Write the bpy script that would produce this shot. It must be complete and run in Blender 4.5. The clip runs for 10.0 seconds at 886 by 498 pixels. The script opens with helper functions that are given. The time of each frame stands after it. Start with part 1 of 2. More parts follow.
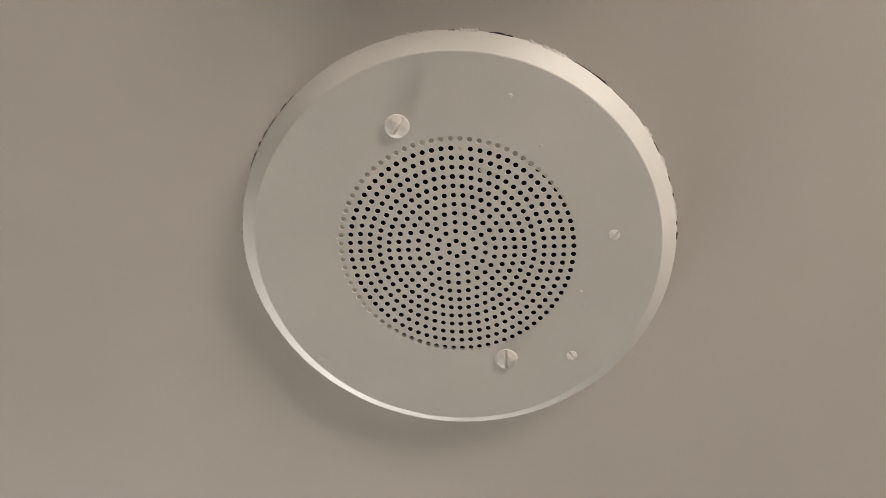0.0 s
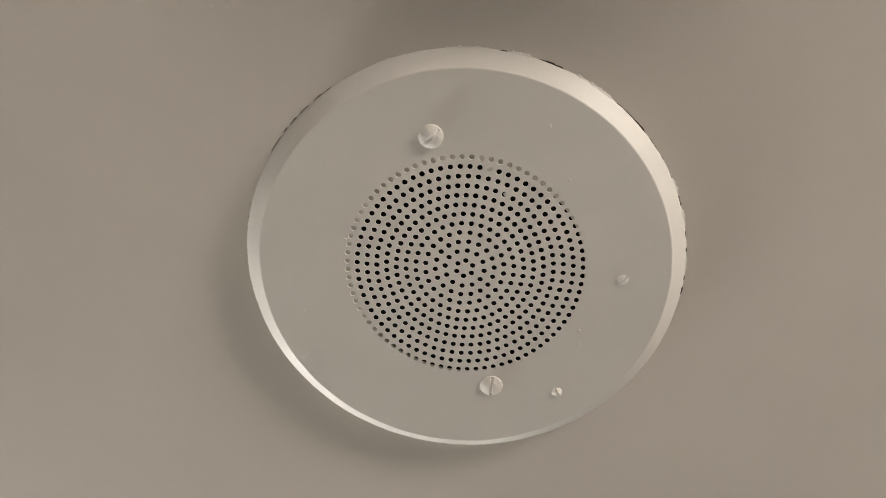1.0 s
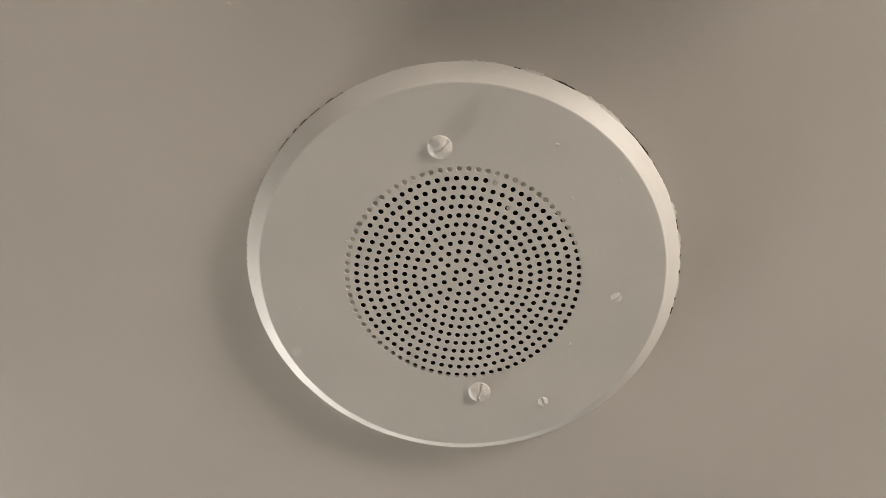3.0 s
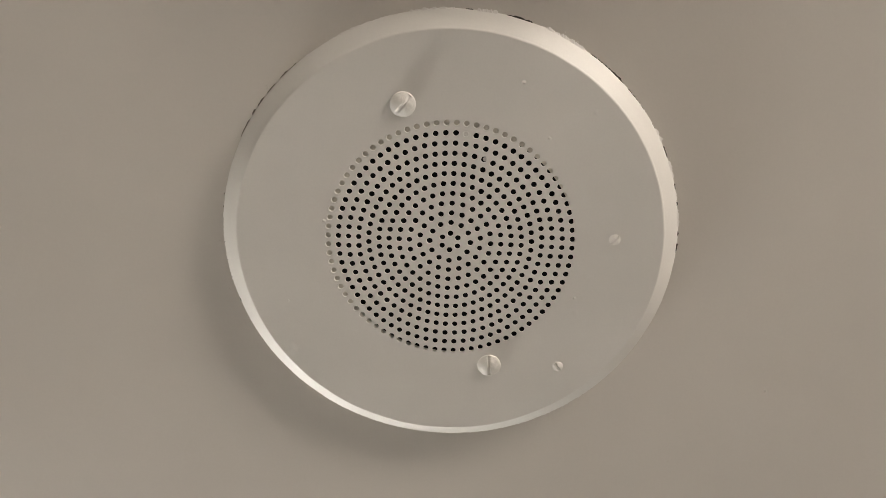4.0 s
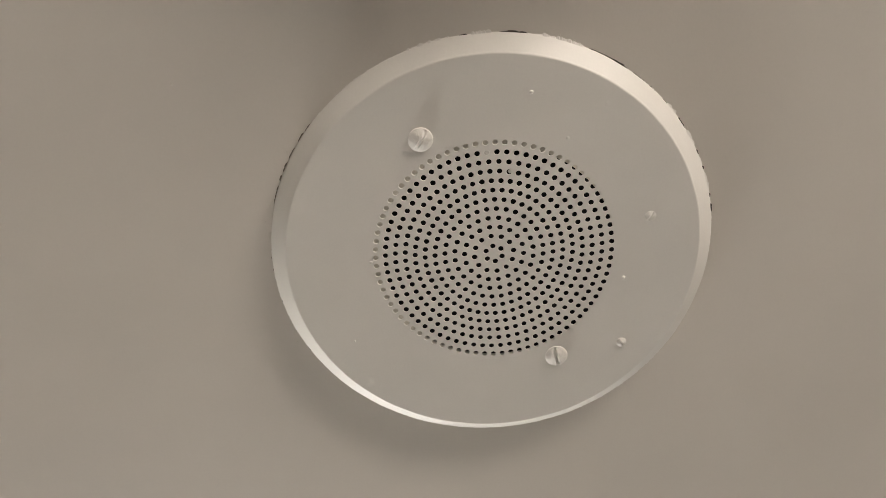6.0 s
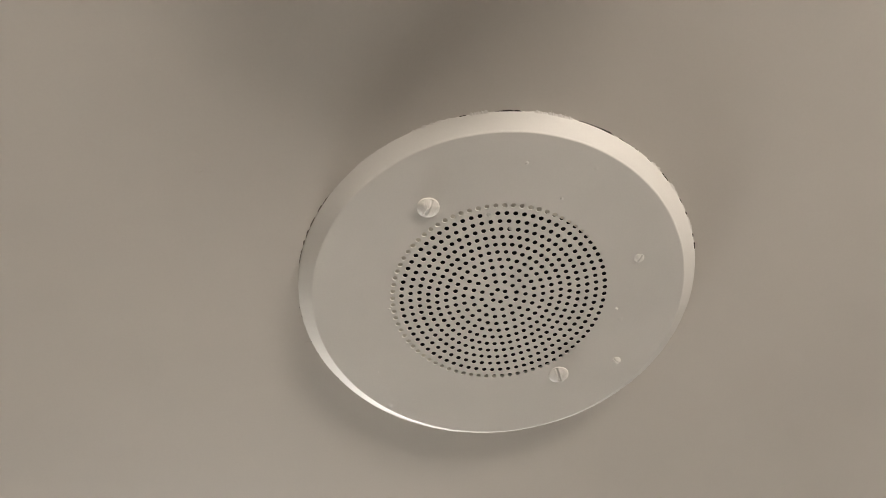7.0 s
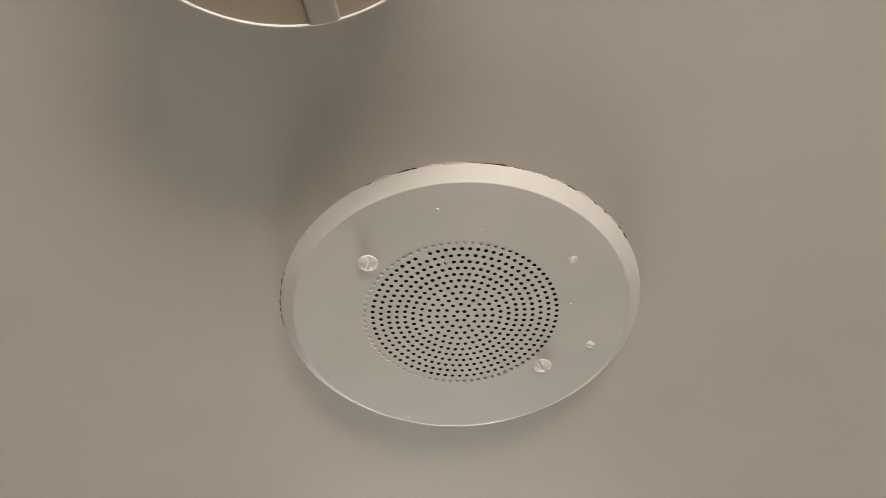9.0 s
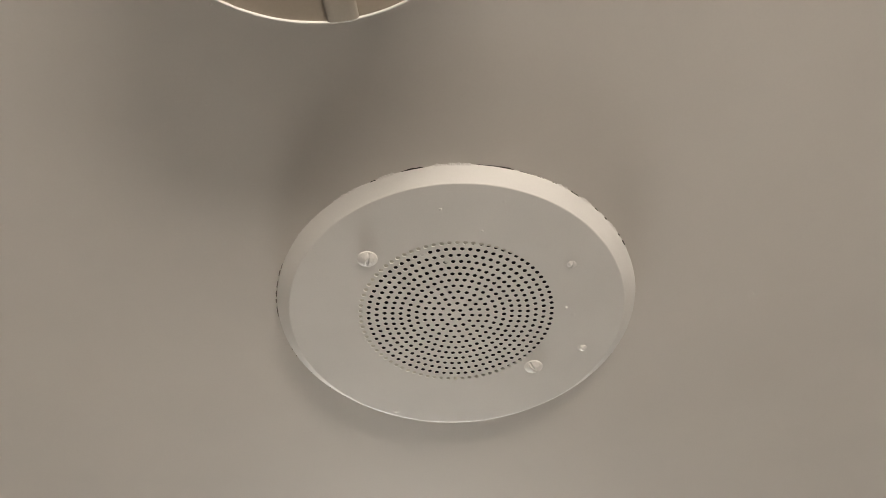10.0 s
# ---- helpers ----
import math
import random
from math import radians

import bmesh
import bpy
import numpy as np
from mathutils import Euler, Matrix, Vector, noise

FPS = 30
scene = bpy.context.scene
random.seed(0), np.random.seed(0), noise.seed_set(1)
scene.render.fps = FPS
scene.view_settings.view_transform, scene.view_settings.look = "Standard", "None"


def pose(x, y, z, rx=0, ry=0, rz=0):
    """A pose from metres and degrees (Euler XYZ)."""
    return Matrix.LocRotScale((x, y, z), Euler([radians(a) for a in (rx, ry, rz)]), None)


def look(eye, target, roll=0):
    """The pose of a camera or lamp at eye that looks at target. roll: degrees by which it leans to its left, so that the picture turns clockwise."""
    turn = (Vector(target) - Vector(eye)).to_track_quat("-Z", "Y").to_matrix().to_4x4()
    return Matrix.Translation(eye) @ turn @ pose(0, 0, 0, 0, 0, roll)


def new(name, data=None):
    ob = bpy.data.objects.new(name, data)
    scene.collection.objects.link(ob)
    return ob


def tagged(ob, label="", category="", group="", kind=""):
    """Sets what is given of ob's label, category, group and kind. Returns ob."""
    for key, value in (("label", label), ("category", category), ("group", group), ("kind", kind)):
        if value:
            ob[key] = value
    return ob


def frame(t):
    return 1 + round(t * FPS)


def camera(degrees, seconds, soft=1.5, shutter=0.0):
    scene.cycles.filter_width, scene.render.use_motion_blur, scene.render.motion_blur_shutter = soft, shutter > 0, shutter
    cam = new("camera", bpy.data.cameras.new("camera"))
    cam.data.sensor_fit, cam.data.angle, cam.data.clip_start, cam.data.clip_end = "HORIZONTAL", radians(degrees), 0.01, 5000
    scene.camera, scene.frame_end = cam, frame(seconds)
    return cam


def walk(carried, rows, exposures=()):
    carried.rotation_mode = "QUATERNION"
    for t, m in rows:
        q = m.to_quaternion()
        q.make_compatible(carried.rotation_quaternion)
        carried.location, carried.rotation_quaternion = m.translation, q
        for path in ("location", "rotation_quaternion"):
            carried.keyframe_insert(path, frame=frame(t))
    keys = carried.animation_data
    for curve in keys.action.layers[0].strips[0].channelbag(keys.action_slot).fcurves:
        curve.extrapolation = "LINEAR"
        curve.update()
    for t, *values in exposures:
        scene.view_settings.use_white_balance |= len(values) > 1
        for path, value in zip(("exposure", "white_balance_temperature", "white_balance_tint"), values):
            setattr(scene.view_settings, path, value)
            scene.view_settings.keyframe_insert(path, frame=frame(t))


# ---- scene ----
from mathutils import geometry

cam = camera(49.9, 10.0, soft=0.75)
PATH = [
    (0, (0.048, -0.32, 1.935), (-0.113, 0.563, 3.722), 7.8),
    (0.5, (0.0, -0.302, 1.938), (-0.057, 0.554, 3.745), 8.0),
    (1, (-0.022, -0.313, 1.939), (-0.011, 0.531, 3.752), 7.1),
    (1.5, (-0.03, -0.328, 1.941), (0.02, 0.53, 3.747), 6.5),
    (2, (-0.053, -0.331, 1.94), (0.036, 0.527, 3.744), 5.6),
    (2.2, (-0.057, -0.341, 1.939), (0.023, 0.518, 3.743), 6.6),
    (3.3, (-0.059, -0.322, 1.941), (0.058, 0.557, 3.734), 4.2),
    (3.5, (-0.035, -0.292, 1.943), (0.062, 0.536, 3.76), 3.3),
    (4, (-0.002, -0.253, 1.94), (-0.01, 0.495, 3.795), 3.7),
    (4.5, (0.033, -0.253, 1.942), (-0.026, 0.477, 3.803), 0.5),
    (5, (0.036, -0.261, 1.942), (-0.044, 0.487, 3.795), -2.7),
    (5.5, (0.014, -0.272, 1.943), (-0.075, 0.523, 3.776), -3.9),
    (6.8, (-0.023, -0.461, 1.962), (-0.089, 0.635, 3.634), -7.6),
    (7, (0.023, -0.485, 1.954), (-0.129, 0.636, 3.604), -5.9),
    (7.5, (0.186, -0.527, 1.948), (-0.197, 0.61, 3.548), -3.5),
    (8, (0.261, -0.532, 1.951), (-0.265, 0.608, 3.508), -2.8),
    (8.5, (0.268, -0.551, 1.95), (-0.316, 0.589, 3.486), -3.0),
    (9, (0.276, -0.549, 1.952), (-0.329, 0.591, 3.48), -2.6),
    (9.5, (0.256, -0.542, 1.959), (-0.336, 0.629, 3.469), -2.4),
    (10, (0.259, -0.571, 1.959), (-0.304, 0.619, 3.464), -2.1),
]
walk(cam, [(t, look(eye, target, roll)) for t, eye, target, roll in PATH],
     [(0, -0.05), (3.0, -0.03), (5.7, -0.03), (7.0, 0.03), (8.0, -0.02), (10, -0.04)])

# ---- world and light ----
CEIL = 2.593
world = bpy.data.worlds.new("world")
scene.world = world
world.use_nodes = True
world.node_tree.nodes["Background"].inputs[0].default_value = (0.9, 0.95, 1.0, 1)
world.node_tree.nodes["Background"].inputs[1].default_value = 0.02
LAMP_NEAR, LAMP_FAR = 38.5, 138.0   # glow of the two wall lamps
U = Vector((0.64, -0.77, 0)).normalized()      # along the room
V = Vector((0.77, 0.64, 0)).normalized()       # across it


# ---- materials ----
def material(name, colour, rough=0.5, vary=0.06, scale=9.0, bump=0.0, grain=400.0, metal=0.0, spec=0.5):
    m = bpy.data.materials.new(name)
    m.use_nodes = True
    nt = m.node_tree
    b = nt.nodes["Principled BSDF"]
    b.inputs["Metallic"].default_value = metal
    b.inputs["Specular IOR Level"].default_value = spec
    geo = nt.nodes.new("ShaderNodeNewGeometry")
    big = nt.nodes.new("ShaderNodeTexNoise")
    big.inputs["Scale"].default_value = scale
    big.inputs["Detail"].default_value = 5
    fine = nt.nodes.new("ShaderNodeTexNoise")
    fine.inputs["Scale"].default_value = grain
    fine.inputs["Detail"].default_value = 3
    for n in (big, fine):
        nt.links.new(geo.outputs["Position"], n.inputs["Vector"])
    both = nt.nodes.new("ShaderNodeMath")
    both.operation = "MULTIPLY_ADD"
    both.inputs[1].default_value = 0.35
    nt.links.new(fine.outputs["Fac"], both.inputs[0])
    nt.links.new(big.outputs["Fac"], both.inputs[2])
    ramp = nt.nodes.new("ShaderNodeValToRGB")
    ramp.color_ramp.elements[0].position = 0.42
    ramp.color_ramp.elements[1].position = 0.92
    ramp.color_ramp.elements[0].color = (*[c * (1 - vary) for c in colour], 1)
    ramp.color_ramp.elements[1].color = (*[min(1, c * (1 + vary)) for c in colour], 1)
    nt.links.new(both.outputs[0], ramp.inputs[0])
    nt.links.new(ramp.outputs[0], b.inputs["Base Color"])
    rr = nt.nodes.new("ShaderNodeMapRange")
    rr.inputs[3].default_value, rr.inputs[4].default_value = rough - 0.08, rough + 0.08
    nt.links.new(big.outputs["Fac"], rr.inputs[0])
    nt.links.new(rr.outputs[0], b.inputs["Roughness"])
    if bump:
        mid = nt.nodes.new("ShaderNodeTexNoise")
        mid.inputs["Scale"].default_value = grain * 0.25
        mid.inputs["Detail"].default_value = 4
        nt.links.new(geo.outputs["Position"], mid.inputs["Vector"])
        add = nt.nodes.new("ShaderNodeMath")
        nt.links.new(fine.outputs["Fac"], add.inputs[0])
        nt.links.new(mid.outputs["Fac"], add.inputs[1])
        bm_ = nt.nodes.new("ShaderNodeBump")
        bm_.inputs["Strength"].default_value = 1.0
        bm_.inputs["Distance"].default_value = bump
        nt.links.new(add.outputs[0], bm_.inputs["Height"])
        nt.links.new(bm_.outputs[0], b.inputs["Normal"])
    return m


def glowing(name, colour, strength):
    m = bpy.data.materials.new(name)
    m.use_nodes = True
    b = m.node_tree.nodes["Principled BSDF"]
    b.inputs["Base Color"].default_value = (0.8, 0.8, 0.8, 1)
    b.inputs["Emission Color"].default_value = (*colour, 1)
    b.inputs["Emission Strength"].default_value = strength
    return m


PAINT = (0.706, 0.66, 0.602)
ceiling_paint = material("ceiling paint", PAINT, 0.62, 0.03, 7.0, 0.00006, 420.0, spec=0.3)
plate_paint = material("plate paint", (0.778, 0.750, 0.702), 0.45, 0.035, 14.0, 0.00003, 600.0, spec=0.5)
screw_paint = material("screw paint", (0.80, 0.77, 0.72), 0.58, 0.03, 60.0, 0.00006, 1500.0)
bead_paint = material("paint bead", (0.80, 0.765, 0.725), 0.45, 0.05, 80.0, 0.00004, 1200.0)
gap_dark = material("open gap", (0.06, 0.05, 0.042), 0.9, 0.3, 120.0)
gap_brown = material("brown gap", (0.17, 0.145, 0.12), 0.9, 0.3, 160.0)
cone_black = material("speaker cone", (0.011, 0.0095, 0.009), 0.9, 0.2, 60.0)
backing_board = material("backing board", (0.66, 0.62, 0.54), 0.8, 0.2, 90.0)
tan_metal = material("tan enamel", (0.41, 0.355, 0.28), 0.5, 0.06, 14.0, 0.00005, 500.0)
# fixture's side, coloured dark so the ceiling beside it stays shaded
low_bounce_side = material("low bounce side", (0.07, 0.06, 0.05), 0.6, 0.1, 20.0)
strap_paint = material("strap paint", (0.41, 0.37, 0.305), 0.5, 0.05, 20.0, 0.00005, 500.0)
rim_white = material("rim enamel", (0.70, 0.675, 0.63), 0.45, 0.04, 50.0, 0.00004, 900.0)
wall_paint = material("wall paint", (0.155, 0.153, 0.15), 0.6, 0.05, 3.0, 0.0002, 300.0)
# tones of two unseen side walls, set to steer bounced light
low_bounce_wall = material("low bounce wall", (0.075, 0.073, 0.07), 0.6, 0.05, 3.0, 0.0001, 300.0)
bounce_wall = material("bright bounce wall", (0.31, 0.30, 0.29), 0.6, 0.05, 3.0, 0.0001, 300.0)
floor_bounce = material("floor bounce", (0.205, 0.20, 0.195), 0.45, 0.15, 4.0, 0.0001, 200.0)
lamp_white = material("lamp housing", (0.75, 0.74, 0.72), 0.4, 0.03, 20.0)
near_glow = glowing("near diffuser", (1.0, 0.90, 0.80), LAMP_NEAR)
far_glow = glowing("far diffuser", (1.0, 0.965, 0.905), LAMP_FAR)


# ---- mesh helpers ----
def mesh_of(name, bm, mat, smooth=False):
    me = bpy.data.meshes.new(name)
    bmesh.ops.recalc_face_normals(bm, faces=bm.faces[:])
    if smooth:
        for f in bm.faces:
            f.smooth = True
    bm.to_mesh(me)
    bm.free()
    me.materials.append(mat)
    return me


def part(name, bm, mat, parent, label="", at=(0, 0, 0), smooth=False):
    ob = new(name, mesh_of(name, bm, mat, smooth))
    ob.parent = parent
    ob.location = at
    return tagged(ob, label)


def thing(name, at, label, category, group="", kind=""):
    ob = new(name)
    ob.empty_display_size = 0.05
    ob.location = at
    return tagged(ob, label, category, group, kind)


def wobble(x, y, s, seed=0.0):
    return noise.noise((x * s + seed, y * s - seed, seed * 0.7))


def lathe(profile, steps=96, ragged=0.0, freq=60.0, seed=0.0, closed=False):
    """A surface of revolution about z; ragged shakes its radius."""
    bm = bmesh.new()
    rings = []
    for r, z in profile:
        if r == 0:
            rings.append([bm.verts.new((0, 0, z))])
            continue
        ring = []
        for i in range(steps):
            a = 2 * math.pi * i / steps
            c, s = math.cos(a), math.sin(a)
            rr = r + ragged * (wobble(c, s, freq * 0.16, seed) + 0.5 * wobble(c, s, freq * 0.6, seed + 5))
            ring.append(bm.verts.new((rr * c, rr * s, z)))
        rings.append(ring)
    pairs = list(zip(rings, rings[1:]))
    if closed:
        pairs.append((rings[-1], rings[0]))
    for a, b in pairs:
        for i in range(steps):
            j = (i + 1) % steps
            if len(a) == 1 and len(b) == 1:
                continue
            if len(a) == 1:
                bm.faces.new((a[0], b[i], b[j]))
            elif len(b) == 1:
                bm.faces.new((a[i], b[0], a[j]))
            else:
                bm.faces.new((a[i], b[i], b[j], a[j]))
    return bm


def box(size, bevel=0.0):
    bm = bmesh.new()
    bmesh.ops.create_cube(bm, size=1)
    bmesh.ops.scale(bm, vec=size, verts=bm.verts)
    if bevel:
        bmesh.ops.bevel(bm, geom=bm.edges[:], offset=bevel, segments=3, profile=0.5, affect="EDGES")
    return bm


def polar(r, degrees):
    """A point at that radius; degrees run from +x towards -y."""
    return r * math.cos(radians(degrees)), -r * math.sin(radians(degrees))


# ---- room (walls and floor unseen, toned for bounced light) ----
def ring_with_square(r, corners, z, steps=128):
    """A flat sheet with a round opening."""
    bm = bmesh.new()
    pts = [Vector((r * math.cos(2 * math.pi * i / steps), r * math.sin(2 * math.pi * i / steps))) for i in range(steps)]
    pts += [Vector(c[:2]) for c in corners]
    n = steps
    edges = [(i, (i + 1) % n) for i in range(n)] + [(n + i, n + (i + 1) % 4) for i in range(4)]
    vs, _, fs, *_ = geometry.delaunay_2d_cdt(pts, edges, [], 0, 1e-7)
    verts = [bm.verts.new((*v, z)) for v in vs]
    for f in fs:
        c = sum((vs[i] for i in f), Vector((0, 0))) / len(f)
        if c.length > r * 0.999:
            bm.faces.new([verts[i] for i in f])
    return bm


U0, U1, V0, V1 = -2.6, 3.2, -1.7, 2.6
corner = [U * u + V * v for u, v in ((U0, V0), (U1, V0), (U1, V1), (U0, V1))]
sheet = ring_with_square(0.128, corner, CEIL)
for f in sheet.faces:
    f.normal_update()
made = bmesh.ops.extrude_face_region(sheet, geom=sheet.faces[:])
bmesh.ops.translate(sheet, verts=[v for v in made["geom"] if isinstance(v, bmesh.types.BMVert)], vec=(0, 0, 0.016))
ceiling = new("ceiling", mesh_of("ceiling", sheet, ceiling_paint))
tagged(ceiling, "smooth warm off-white painted plaster ceiling with fine specks", "ceiling", kind="structure")
# unseen slab, added to close the void above the ceiling sheet
slab = new("ceiling_slab", mesh_of("ceiling_slab", box((10, 10, 0.1)), wall_paint))
slab.location = (-0.4, 0.5, CEIL + 0.30)
tagged(slab, "unseen slab added to close off the ceiling void", "ceiling", kind="structure")

ANGLE = math.atan2(U.y, U.x)


def block(name, u, v, z, size, mat, label, category, bevel=0.0):
    ob = new(name, mesh_of(name, box(size, bevel), mat))
    p = U * u + V * v
    ob.matrix_basis = Matrix.Translation((p.x, p.y, z)) @ Matrix.Rotation(ANGLE, 4, "Z")
    return tagged(ob, label, category, kind="structure")


LU, LV = U1 - U0, V1 - V0
mu, mv = (U0 + U1) / 2, (V0 + V1) / 2
# unseen floor and walls, added to set the fill light
block("floor", mu, mv, -0.05, (LU + 0.4, LV + 0.4, 0.1), floor_bounce, "plain floor out of view, toned for bounced light", "floor")
block("wall_1", U1 + 0.06, mv, CEIL / 2 + 0.2, (0.12, LV + 0.24, CEIL + 0.4), wall_paint, "unseen end wall, toned for bounced light", "wall")
block("wall_2", U0 - 0.06, mv, CEIL / 2 + 0.2, (0.12, LV + 0.24, CEIL + 0.4), wall_paint, "unseen end wall, toned for bounced light", "wall")
# unseen side walls: one pale to add bounce, one dark to cut it
block("wall_3", mu, V0 - 0.06, CEIL / 2 + 0.2, (LU, 0.12, CEIL + 0.4), bounce_wall, "unseen wall, kept pale to bounce light onto the ceiling", "wall")
block("wall_4", mu, V1 + 0.06, CEIL / 2 + 0.2, (LU, 0.12, CEIL + 0.4), low_bounce_wall, "unseen wall, kept dark to bounce little light", "wall")


# ---- lamps on the end walls ----
def wall_lamp(u, v, drop, length, height, side, glow, label):
    p = U * u + V * v
    lamp = thing("wall_lamp", (p.x, p.y, CEIL - drop), label, "lamp", "wall lamps")
    lamp.rotation_euler = (0, 0, ANGLE)
    part("back_plate", box((0.02, length + 0.04, height + 0.02), 0.004), lamp_white, lamp, "white metal back plate", (side * 0.01, 0, 0))
    part("diffuser", box((0.07, length, height), 0.02), glow, lamp, "lit frosted diffuser", (side * 0.056, 0, 0), True)
    return lamp


wall_lamp(U1, 0.06, 0.60, 1.80, 0.42, -1, near_glow, "long deep white wall lamp with a lit frosted diffuser")
wall_lamp(U0, 0.48, 0.205, 0.82, 0.17, 1, far_glow, "broad white wall lamp with a lit frosted diffuser")


# ---- ceiling speaker ----
FACE = -0.011          # the plate's face, below the ceiling
RIM, EDGE = 0.1664, 0.1555
SHIFT = Vector((-0.0004, 0.0022, 0))      # rim off the centre of the holes
HOLES = (6, 12, 18, 24, 32, 40, 48, 54, 60, 64, 72, 80)
PITCH = 0.0885 / 12
speaker = thing("ceiling_speaker", (0, 0, CEIL), "round off-white painted metal ceiling speaker with a perforated centre", "speaker")


def hole_places():
    for n, count in enumerate(HOLES, 1):
        r = PITCH * (n if n > 1 else 0.87)
        for k in range(count):
            yield n, k, polar(r, 90 - 360 * k / count)


def speaker_plate():
    bm = bmesh.new()
    sides, steps = 14, 256
    hr = 0.00231
    pts, edges, inner, loops = [], [], [], []
    for n, k, (x, y) in hole_places():
        s = hr * (1 + 0.05 * wobble(x, y, 900, 2))
        loop = []
        for i in range(sides):
            a = 2 * math.pi * i / sides
            k = s * (1 + 0.06 * noise.noise((x * 900 + 1.1 * math.cos(a), y * 900 + 1.1 * math.sin(a), 4.0)))
            loop.append(len(pts))
            pts.append(Vector((x + k * math.cos(a), y + k * math.sin(a))))
        edges += [(loop[i], loop[(i + 1) % sides]) for i in range(sides)]
        loops.append((x, y, s, loop))
    outer = []
    for i in range(steps):
        a = 2 * math.pi * i / steps
        c, s = math.cos(a), math.sin(a)
        r = EDGE - 0.0016 + 0.0003 * wobble(c, s, 7, 3) + 0.00012 * wobble(c, s, 40, 8)
        outer.append(len(pts))
        pts.append(Vector((r * c + SHIFT.x, r * s + SHIFT.y)))
    edges += [(outer[i], outer[(i + 1) % steps]) for i in range(steps)]
    vs, _, fs, orig, *_ = geometry.delaunay_2d_cdt(pts, edges, [], 1, 1e-8)
    back = {}
    for i, o in enumerate(orig):
        for q in o:
            back[q] = i
    verts = [bm.verts.new((v.x, v.y, FACE)) for v in vs]
    sets = [set(back[q] for q in loop) for *_, loop in loops]
    owner = {}
    for h, st in enumerate(sets):
        for q in st:
            owner[q] = h
    for f in fs:
        who = {owner.get(i, -1) for i in f}
        if len(who) == 1 and -1 not in who:
            continue
        bm.faces.new([verts[i] for i in f])
    # hole walls with a softened lip
    for x, y, s, loop in loops:
        top = [verts[back[q]] for q in loop]
        for shrink, z in ((0.955, FACE + 0.00008), (0.90, FACE + 0.00028), (0.865, FACE + 0.0005), (0.855, FACE + 0.00078)):
            low = [bm.verts.new((x + (t.co.x - x) / 1.0, y + (t.co.y - y) / 1.0, z)) for t in top]
            for t, lo in zip(loop, low):
                d = pts[t] - Vector((x, y))
                lo.co.x, lo.co.y = x + d.x * shrink, y + d.y * shrink
            for i in range(sides):
                j = (i + 1) % sides
                bm.faces.new((top[i], top[j], low[j], low[i])).smooth = True
            top = low
    # rounded edge, sloping skirt and the return to the ceiling
    last = [verts[back[q]] for q in outer]
    skirt = []
    slope = [(EDGE + 0.0003 + (RIM - EDGE - 0.0009) * f, FACE + 0.0012 - (FACE + 0.0021) * f) for f in (0, 0.03, 0.35, 0.7, 0.97, 1)]
    for r, z in ((EDGE - 0.0010, FACE + 0.00012), (EDGE - 0.0004, FACE + 0.00042), (EDGE, FACE + 0.0009), *slope, (RIM - 0.0003, -0.0006), (RIM, -0.0003), (RIM - 0.0002, 0.0)):
        ring = []
        for i in range(steps):
            a = 2 * math.pi * i / steps
            c, s = math.cos(a), math.sin(a)
            rr = r + 0.0003 * wobble(c, s, 7, 3) + 0.00015 * wobble(c, s, 30, z * 900)
            ring.append(bm.verts.new((rr * c + SHIFT.x, rr * s + SHIFT.y, z)))
        for i in range(steps):
            j = (i + 1) % steps
            skirt.append(bm.faces.new((last[i], last[j], ring[j], ring[i])))
        last = ring
    for f in skirt:
        f.smooth = True
    return bm


part("baffle_plate", speaker_plate(), plate_paint, speaker, "off-white painted round metal plate with rings of small holes")

# board behind the plate, its round cut-out a little off centre
CUT, OFF = 0.0880, Vector((0.0028, 0.0030))
board = lathe([(CUT, 0), (0.122, 0), (0.122, 0.003), (CUT, 0.003)], 96, 0.0004, 40, 1, True)
part("backing_ring", board, backing_board, speaker, "dusty grey backing ring behind the outer holes", (OFF.x, OFF.y, FACE + 0.00082))
cone = lathe([(0.100, 0.004), (0.088, 0.002), (0.082, 0.006), (0.076, 0.004), (0.030, 0.040), (0.028, 0.036), (0.015, 0.029), (0, 0.027)], 72)
part("cone", cone, cone_black, speaker, "black paper speaker cone", (OFF.x, OFF.y, FACE + 0.004), True)
can = lathe([(0.112, 0.0), (0.112, 0.10), (0, 0.10)], 64)
part("back_box", can, cone_black, speaker, "dark metal back box in the ceiling void", (0, 0, 0.002), True)


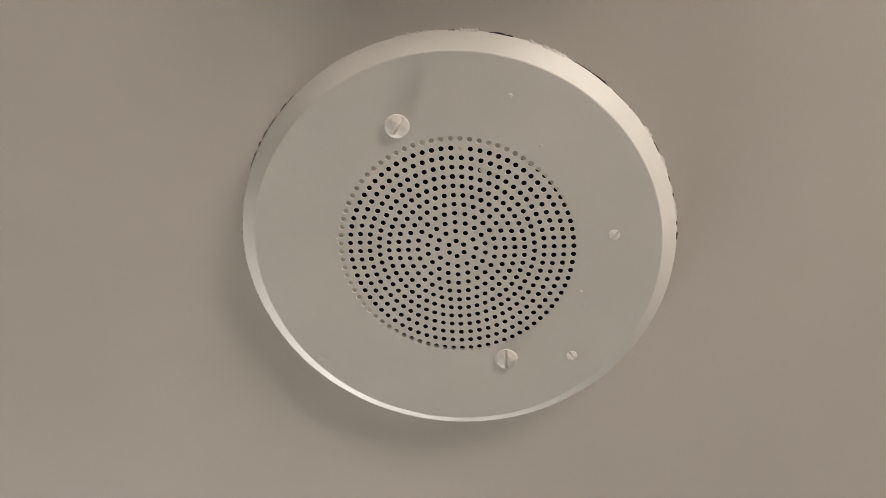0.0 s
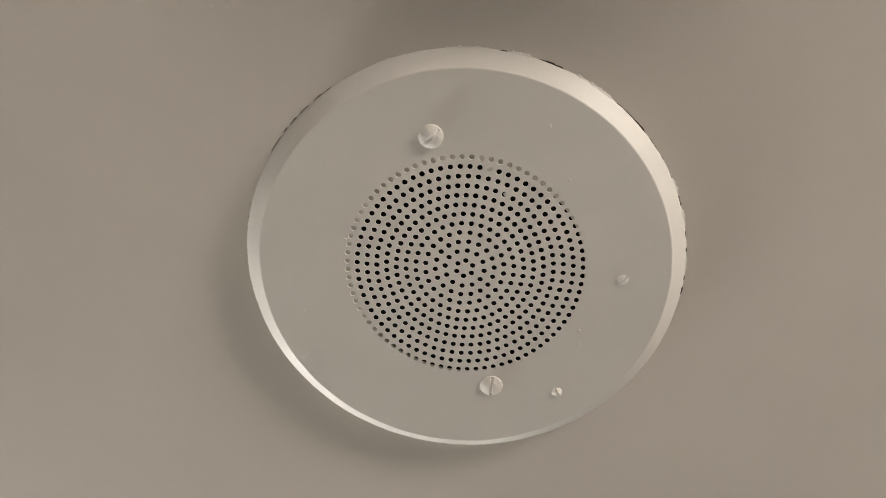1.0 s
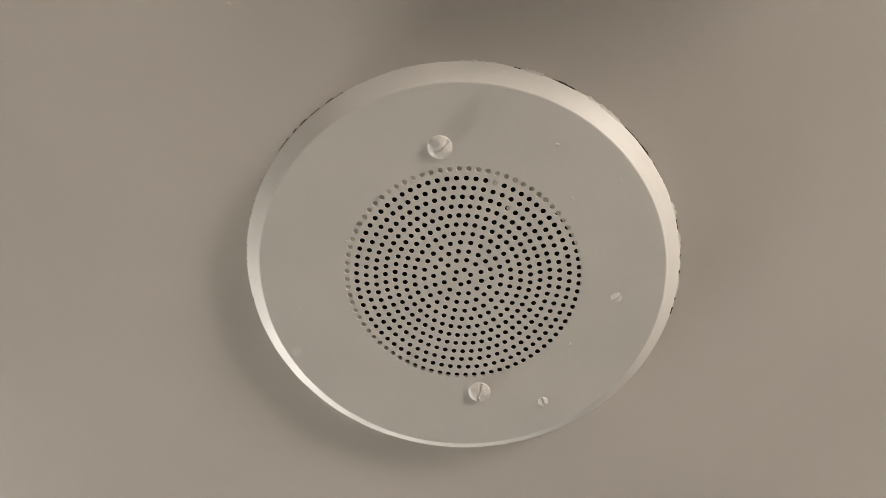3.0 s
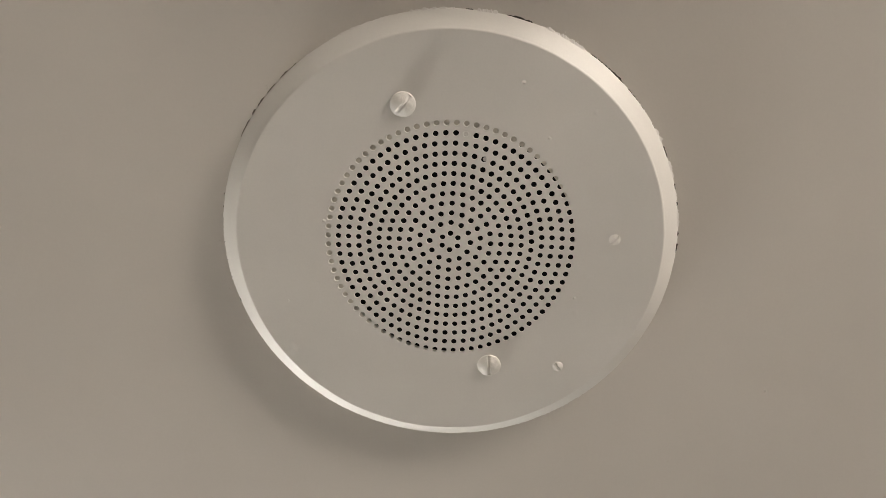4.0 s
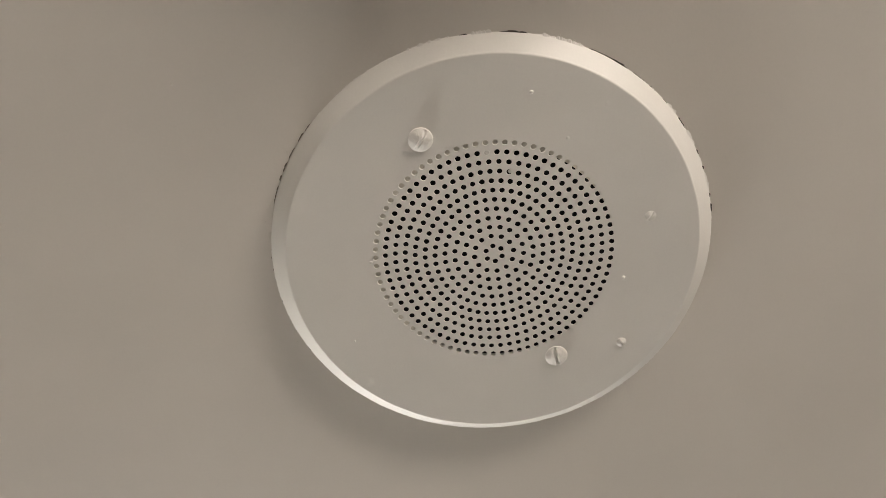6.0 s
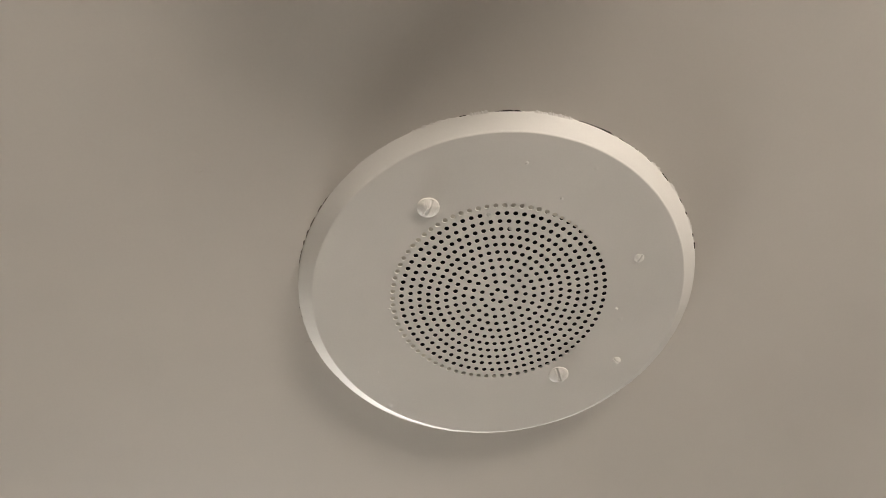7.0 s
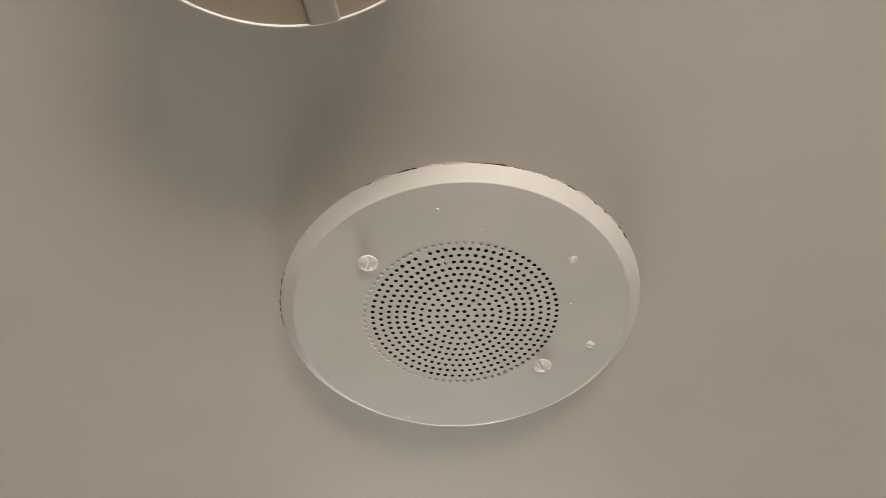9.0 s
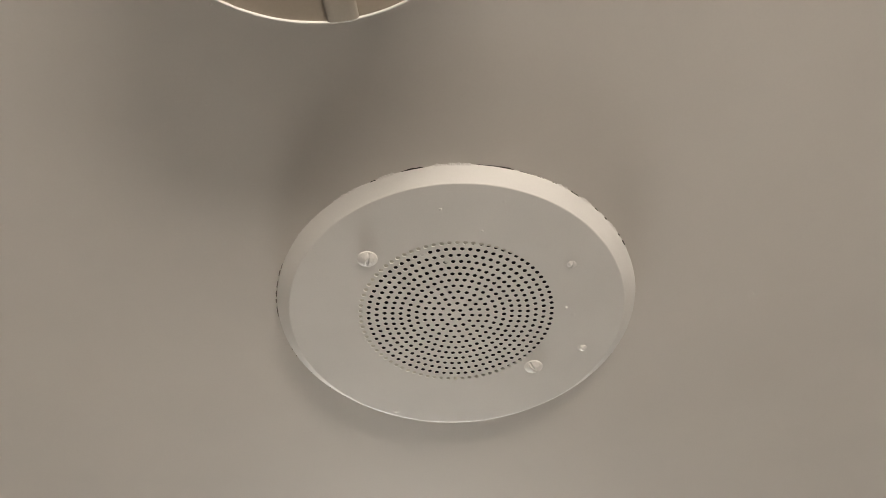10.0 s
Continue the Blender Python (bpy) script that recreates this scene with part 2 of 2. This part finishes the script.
def screw(radius, height, turn, slot, width, filled=0.0, seed=0.0):
    """A domed slotted head, its top towards -z."""
    bm = bmesh.new()
    rings, steps = 22, 72
    ca, sa = math.cos(turn), math.sin(turn)

    def depth(x, y):
        r = math.hypot(x, y) / radius
        h = height * (0.22 + 0.78 * (1 - min(1, r) ** 1.8))
        across, along = x * ca + y * sa, -x * sa + y * ca
        e = max(0.0, min(1.0, (width / 2 - abs(across)) / (0.25 * width) + 0.5))
        e *= max(0.0, min(1.0, (0.93 * radius - abs(along)) / (0.08 * radius)))
        fill = max(0.0, min(1.0, filled * (1 + 1.5 * wobble(x, y, 300, seed))))
        return h - slot * e * (1 - fill) + 0.00018 * wobble(x, y, 420, seed + 3) + 0.00010 * wobble(x, y, 1100, seed + 8)

    grid = [[bm.verts.new((0, 0, -depth(0, 0)))]]
    for k in range(1, rings + 1):
        r = radius * (k / rings)
        grid.append([bm.verts.new((r * math.cos(2 * math.pi * i / steps), r * math.sin(2 * math.pi * i / steps),
                                   -depth(r * math.cos(2 * math.pi * i / steps), r * math.sin(2 * math.pi * i / steps)))) for i in range(steps)])
    grid.append([bm.verts.new((v.co.x * 1.01, v.co.y * 1.01, 0.0002)) for v in grid[-1]])
    for a, b in zip(grid, grid[1:]):
        for i in range(steps):
            j = (i + 1) % steps
            bm.faces.new((a[0], b[i], b[j]) if len(a) == 1 else (a[i], b[i], b[j], a[j]))
    return bm


part("mounting_screw", screw(0.0088, 0.0042, radians(38), 0.0016, 0.0021, 0.66, 1), screw_paint, speaker,
     "large domed slotted screw clogged with paint", (-0.0375, -0.0995, FACE), True)
part("mounting_screw", screw(0.0088, 0.0035, radians(-5), 0.0019, 0.0017, 0.05, 7), screw_paint, speaker,
     "large domed slotted screw with an open slot", (0.0350, 0.0992, FACE), True)
part("small_screw", screw(0.0041, 0.0016, radians(40), 0.0009, 0.0012, 0.2, 4), screw_paint, speaker, "small painted screw head", (0.1185, -0.0085, FACE), True)
part("small_screw", screw(0.0040, 0.0021, radians(-35), 0.0009, 0.0012, 0.2, 9), screw_paint, speaker, "small painted screw head", (0.0872, 0.0970, FACE), True)


def drip(rx, ry, h, seed):
    """A low uneven bead of dried paint, its top towards -z."""
    bm = bmesh.new()
    bmesh.ops.create_icosphere(bm, subdivisions=3, radius=1)
    for v in bm.verts:
        k = 1 + 0.35 * wobble(v.co.x, v.co.y + v.co.z, 1.3, seed)
        v.co = Vector((v.co.x * rx * k, v.co.y * ry * k, v.co.z * h))
    return bm


def swell(radius, h):
    """A faint round swelling of the paint, its top towards -z."""
    return lathe([(0, -h)] + [(radius * k / 8, -h * (0.5 + 0.5 * math.cos(math.pi * k / 8))) for k in range(1, 9)], 32, radius * 0.12, 20, h * 9000)


for x, y, rx, ry, h in ((0.0440, -0.1190, 0.0015, 0.0013, 0.0010), (0.0650, -0.0810, 0.0013, 0.0012, 0.0007), (0.0940, 0.0390, 0.0013, 0.0012, 0.0014),
                        (-0.1180, 0.0540, 0.0008, 0.0008, 0.0004), (-0.0915, -0.0110, 0.0013, 0.0010, 0.0006)):
    part("paint_nib", drip(rx, ry, h, x * 300), plate_paint, speaker, "", (x, y, FACE), True)
for x, y, radius, h in ((0.0960, 0.0510, 0.0030, 0.0002), (-0.1150, 0.0940, 0.0050, 0.0008), (0.0950, -0.1010, 0.0024, 0.0002)):
    part("paint_swelling", swell(radius, h), plate_paint, speaker, "", (x, y, FACE - 0.00001), True)

# holes closed by paint
PLUGGED = {(11, 1): 0.0021, (9, 3): 0.0015}
for n, k, (x, y) in hole_places():
    if (n, k) in PLUGGED:
        w = PLUGGED[(n, k)]
        part("paint_plug", lathe([(0, 0.0001), (0.6 * w, 0.00008), (w, 0.0), (w, 0.0005)], 16, 0.0002, 30, n), plate_paint, speaker, "", (x + 0.0022 - w, y, FACE + 0.0022 - w + 0.0001), True)


def ragged_arc(a0, a1, r, width, thick, seed, outer=0.6):
    """A thin uneven strip of paint or gap along the rim, degrees from +x towards -y."""
    bm = bmesh.new()
    steps = max(6, int(abs(a1 - a0) * 3))
    rows = []
    for i in range(steps + 1):
        f = i / steps
        a = a0 + (a1 - a0) * f
        taper = min(1.0, 6 * f, 6 * (1 - f))
        w = width * taper * (0.55 + 0.9 * abs(noise.noise((a * 0.9, seed, 0.3))) + 0.5 * abs(noise.noise((a * 3.1, seed, 2.3))))
        p0, p1 = polar(r, a), polar(r + max(0.00008, w), a)
        rows.append([bm.verts.new((*p0, 0)), bm.verts.new((*p0, -thick)), bm.verts.new((*p1, -thick * outer)), bm.verts.new((*p1, 0))])
    for a, b in zip(rows, rows[1:]):
        for i in range(4):
            bm.faces.new((a[i], a[(i + 1) % 4], b[(i + 1) % 4], b[i]))
    bm.faces.new(rows[0])
    bm.faces.new(rows[-1])
    return bm


# the ragged joint between plate and ceiling: open gaps and torn paint
GAPS = ((87.4, 89.4, 0.0010), (72.4, 80.4, 0.0013), (46, 58.5, 0.0013), (36, 46.5, 0.0008), (33.0, 35.2, 0.0010), (25.0, 28.8, 0.0013), (16.6, 18.4, 0.0013), (12.3, 13.4, 0.0014), (4.0, 5.6, 0.0012), (-0.5, 2.6, 0.0012), (132.0, 134.4, 0.0005), (134.8, 137.6, 0.0011), (139.4, 142.8, 0.0010), (143.5, 146.6, 0.0010), (147.4, 149.2, 0.0013), (150.2, 155.5, 0.0008), (170.6, 171.3, 0.0006), (174.2, 174.8, 0.0005), (-176.2, -175.4, 0.0007), (-171.4, -170.9, 0.0007), (-167.2, -165.0, 0.0006), (-160.4, -158.8, 0.0006))
for i, (a0, a1, w) in enumerate(GAPS):
    part("open_gap", ragged_arc(a0, a1, RIM - 0.0003 + (0.0006 if a0 > 130 else 0), w * 0.85, 0.00045, i * 3.7), gap_brown if a0 > 130 else gap_dark, speaker, "dark open gap along the rim", SHIFT)
BEADS = ((19, 25, 0.0016), (29, 34, 0.0018), (35.5, 47, 0.0007), (58, 72, 0.0018), (81, 87, 0.0017), (89.6, 104, 0.0012), (104, 126, 0.0008), (127, 134, 0.0006), (5.8, 12, 0.0013), (13.6, 16.4, 0.0013), (-6, 10, 0.0006), (163, 200, 0.0007), (214, 330, 0.0005))
for i, (a0, a1, w) in enumerate(BEADS):
    part("paint_bead", ragged_arc(a0, a1, RIM - 0.0010, w + 0.0008, 0.00105, 40 + i * 2.3, 0.1), bead_paint, speaker, "torn bead of paint at the rim", SHIFT)

# specks on the ceiling
for x, y, rx, ry, h in ((0.252, 0.115, 0.0011, 0.0016, 0.0007), (0.218, 0.365, 0.0016, 0.0010, 0.0005), (-0.072, -0.289, 0.0018, 0.0011, 0.0004),
                        (-0.199, -0.167, 0.0014, 0.0010, 0.0005), (0.185, 0.185, 0.0014, 0.0008, 0.0004), (-0.020, -0.356, 0.0016, 0.0008, 0.0004)):
    nib = part("paint_nib", drip(rx, ry, h, x * 200), ceiling_paint, ceiling, "", (x, y, CEIL), True)

# small flakes of torn paint on the ceiling beside the rim
chance = random.Random(5)
for a in (141, 146, 150, 154, 157, 160, 163, 166, 171, 177, 183, 189, 196, 24, 62, 66):
    r = RIM + 0.0012 + 0.0045 * chance.random() ** 2
    x, y = polar(r, a + chance.uniform(-1.2, 1.2))
    flake = part("paint_flake", drip(0.0003 + 0.0004 * chance.random(), 0.0008 + 0.0010 * chance.random(), 0.00015 + 0.00015 * chance.random(), a), ceiling_paint, ceiling, "", (x + SHIFT.x, y + SHIFT.y, CEIL), True)
    flake.rotation_euler = (0, 0, radians(chance.uniform(0, 180)))

# ---- second round fixture ----
R2, H2 = 0.1295, 0.050
fixture = thing("ceiling_fixture", (0.1150, -0.4437, CEIL), "shallow round tan enamel ceiling fixture with a bright white rim", "ceiling fixture")
# side is hardly seen; its dark colour deepens the shade around it
part("body", lathe([(R2 - 0.010, 0.0), (R2 - 0.009, -0.010), (R2 - 0.003, -H2 + 0.004), (R2 - 0.001, -H2 + 0.0022)], 192), low_bounce_side, fixture, "side of the base, darkened to keep bounce off the ceiling", (0, 0, 0), True)
part("rim", lathe([(R2 - 0.0012, -H2 + 0.0023), (R2, -H2 + 0.0014), (R2 - 0.0002, -H2 + 0.0004), (R2 - 0.0007, -H2), (R2 - 0.0012, -H2 + 0.0004), (R2 - 0.0014, -H2 + 0.0012), (R2 - 0.0017, -H2 + 0.0026)], 192, 0.0002, 50, 6),
     rim_white, fixture, "rolled white enamel rim", (0, 0, 0), True)
part("face_plate", lathe([(R2 - 0.0015, -H2 + 0.0020), (0.110, -H2 + 0.0028), (0.06, -H2 + 0.0022), (0, -H2 + 0.0018)], 128), tan_metal, fixture, "tan enamel face", (0, 0, 0), True)


def strap():
    bm = bmesh.new()
    w, t = 0.0110, 0.0016
    rows = []
    for r, z in ((0.020, -H2 + 0.0016), (0.110, -H2 + 0.0022), (R2 - 0.006, -H2 + 0.0018), (R2 - 0.0016, -H2 + 0.0016), (R2 - 0.0001, -H2 + 0.0017), (R2 + 0.0003, -H2 + 0.0024)):
        rows.append([bm.verts.new((r - 0.0005 * s * s, s * w, z - o)) for s, o in ((-1, -0.0008), (-0.96, 0.0007), (-0.84, 0.0014), (-0.5, t), (0, t), (0.5, t), (0.84, 0.0014), (0.96, 0.0007), (1, -0.0008))])
    for a, b in zip(rows, rows[1:]):
        for i in range(len(a) - 1):
            bm.faces.new((a[i], a[i + 1], b[i + 1], b[i]))
    return bm


band = part("strap", strap(), strap_paint, fixture, "painted metal strap bent over the rim", (0, 0, 0), True)
band.rotation_euler = (0, 0, math.atan2(0.120, -0.041))
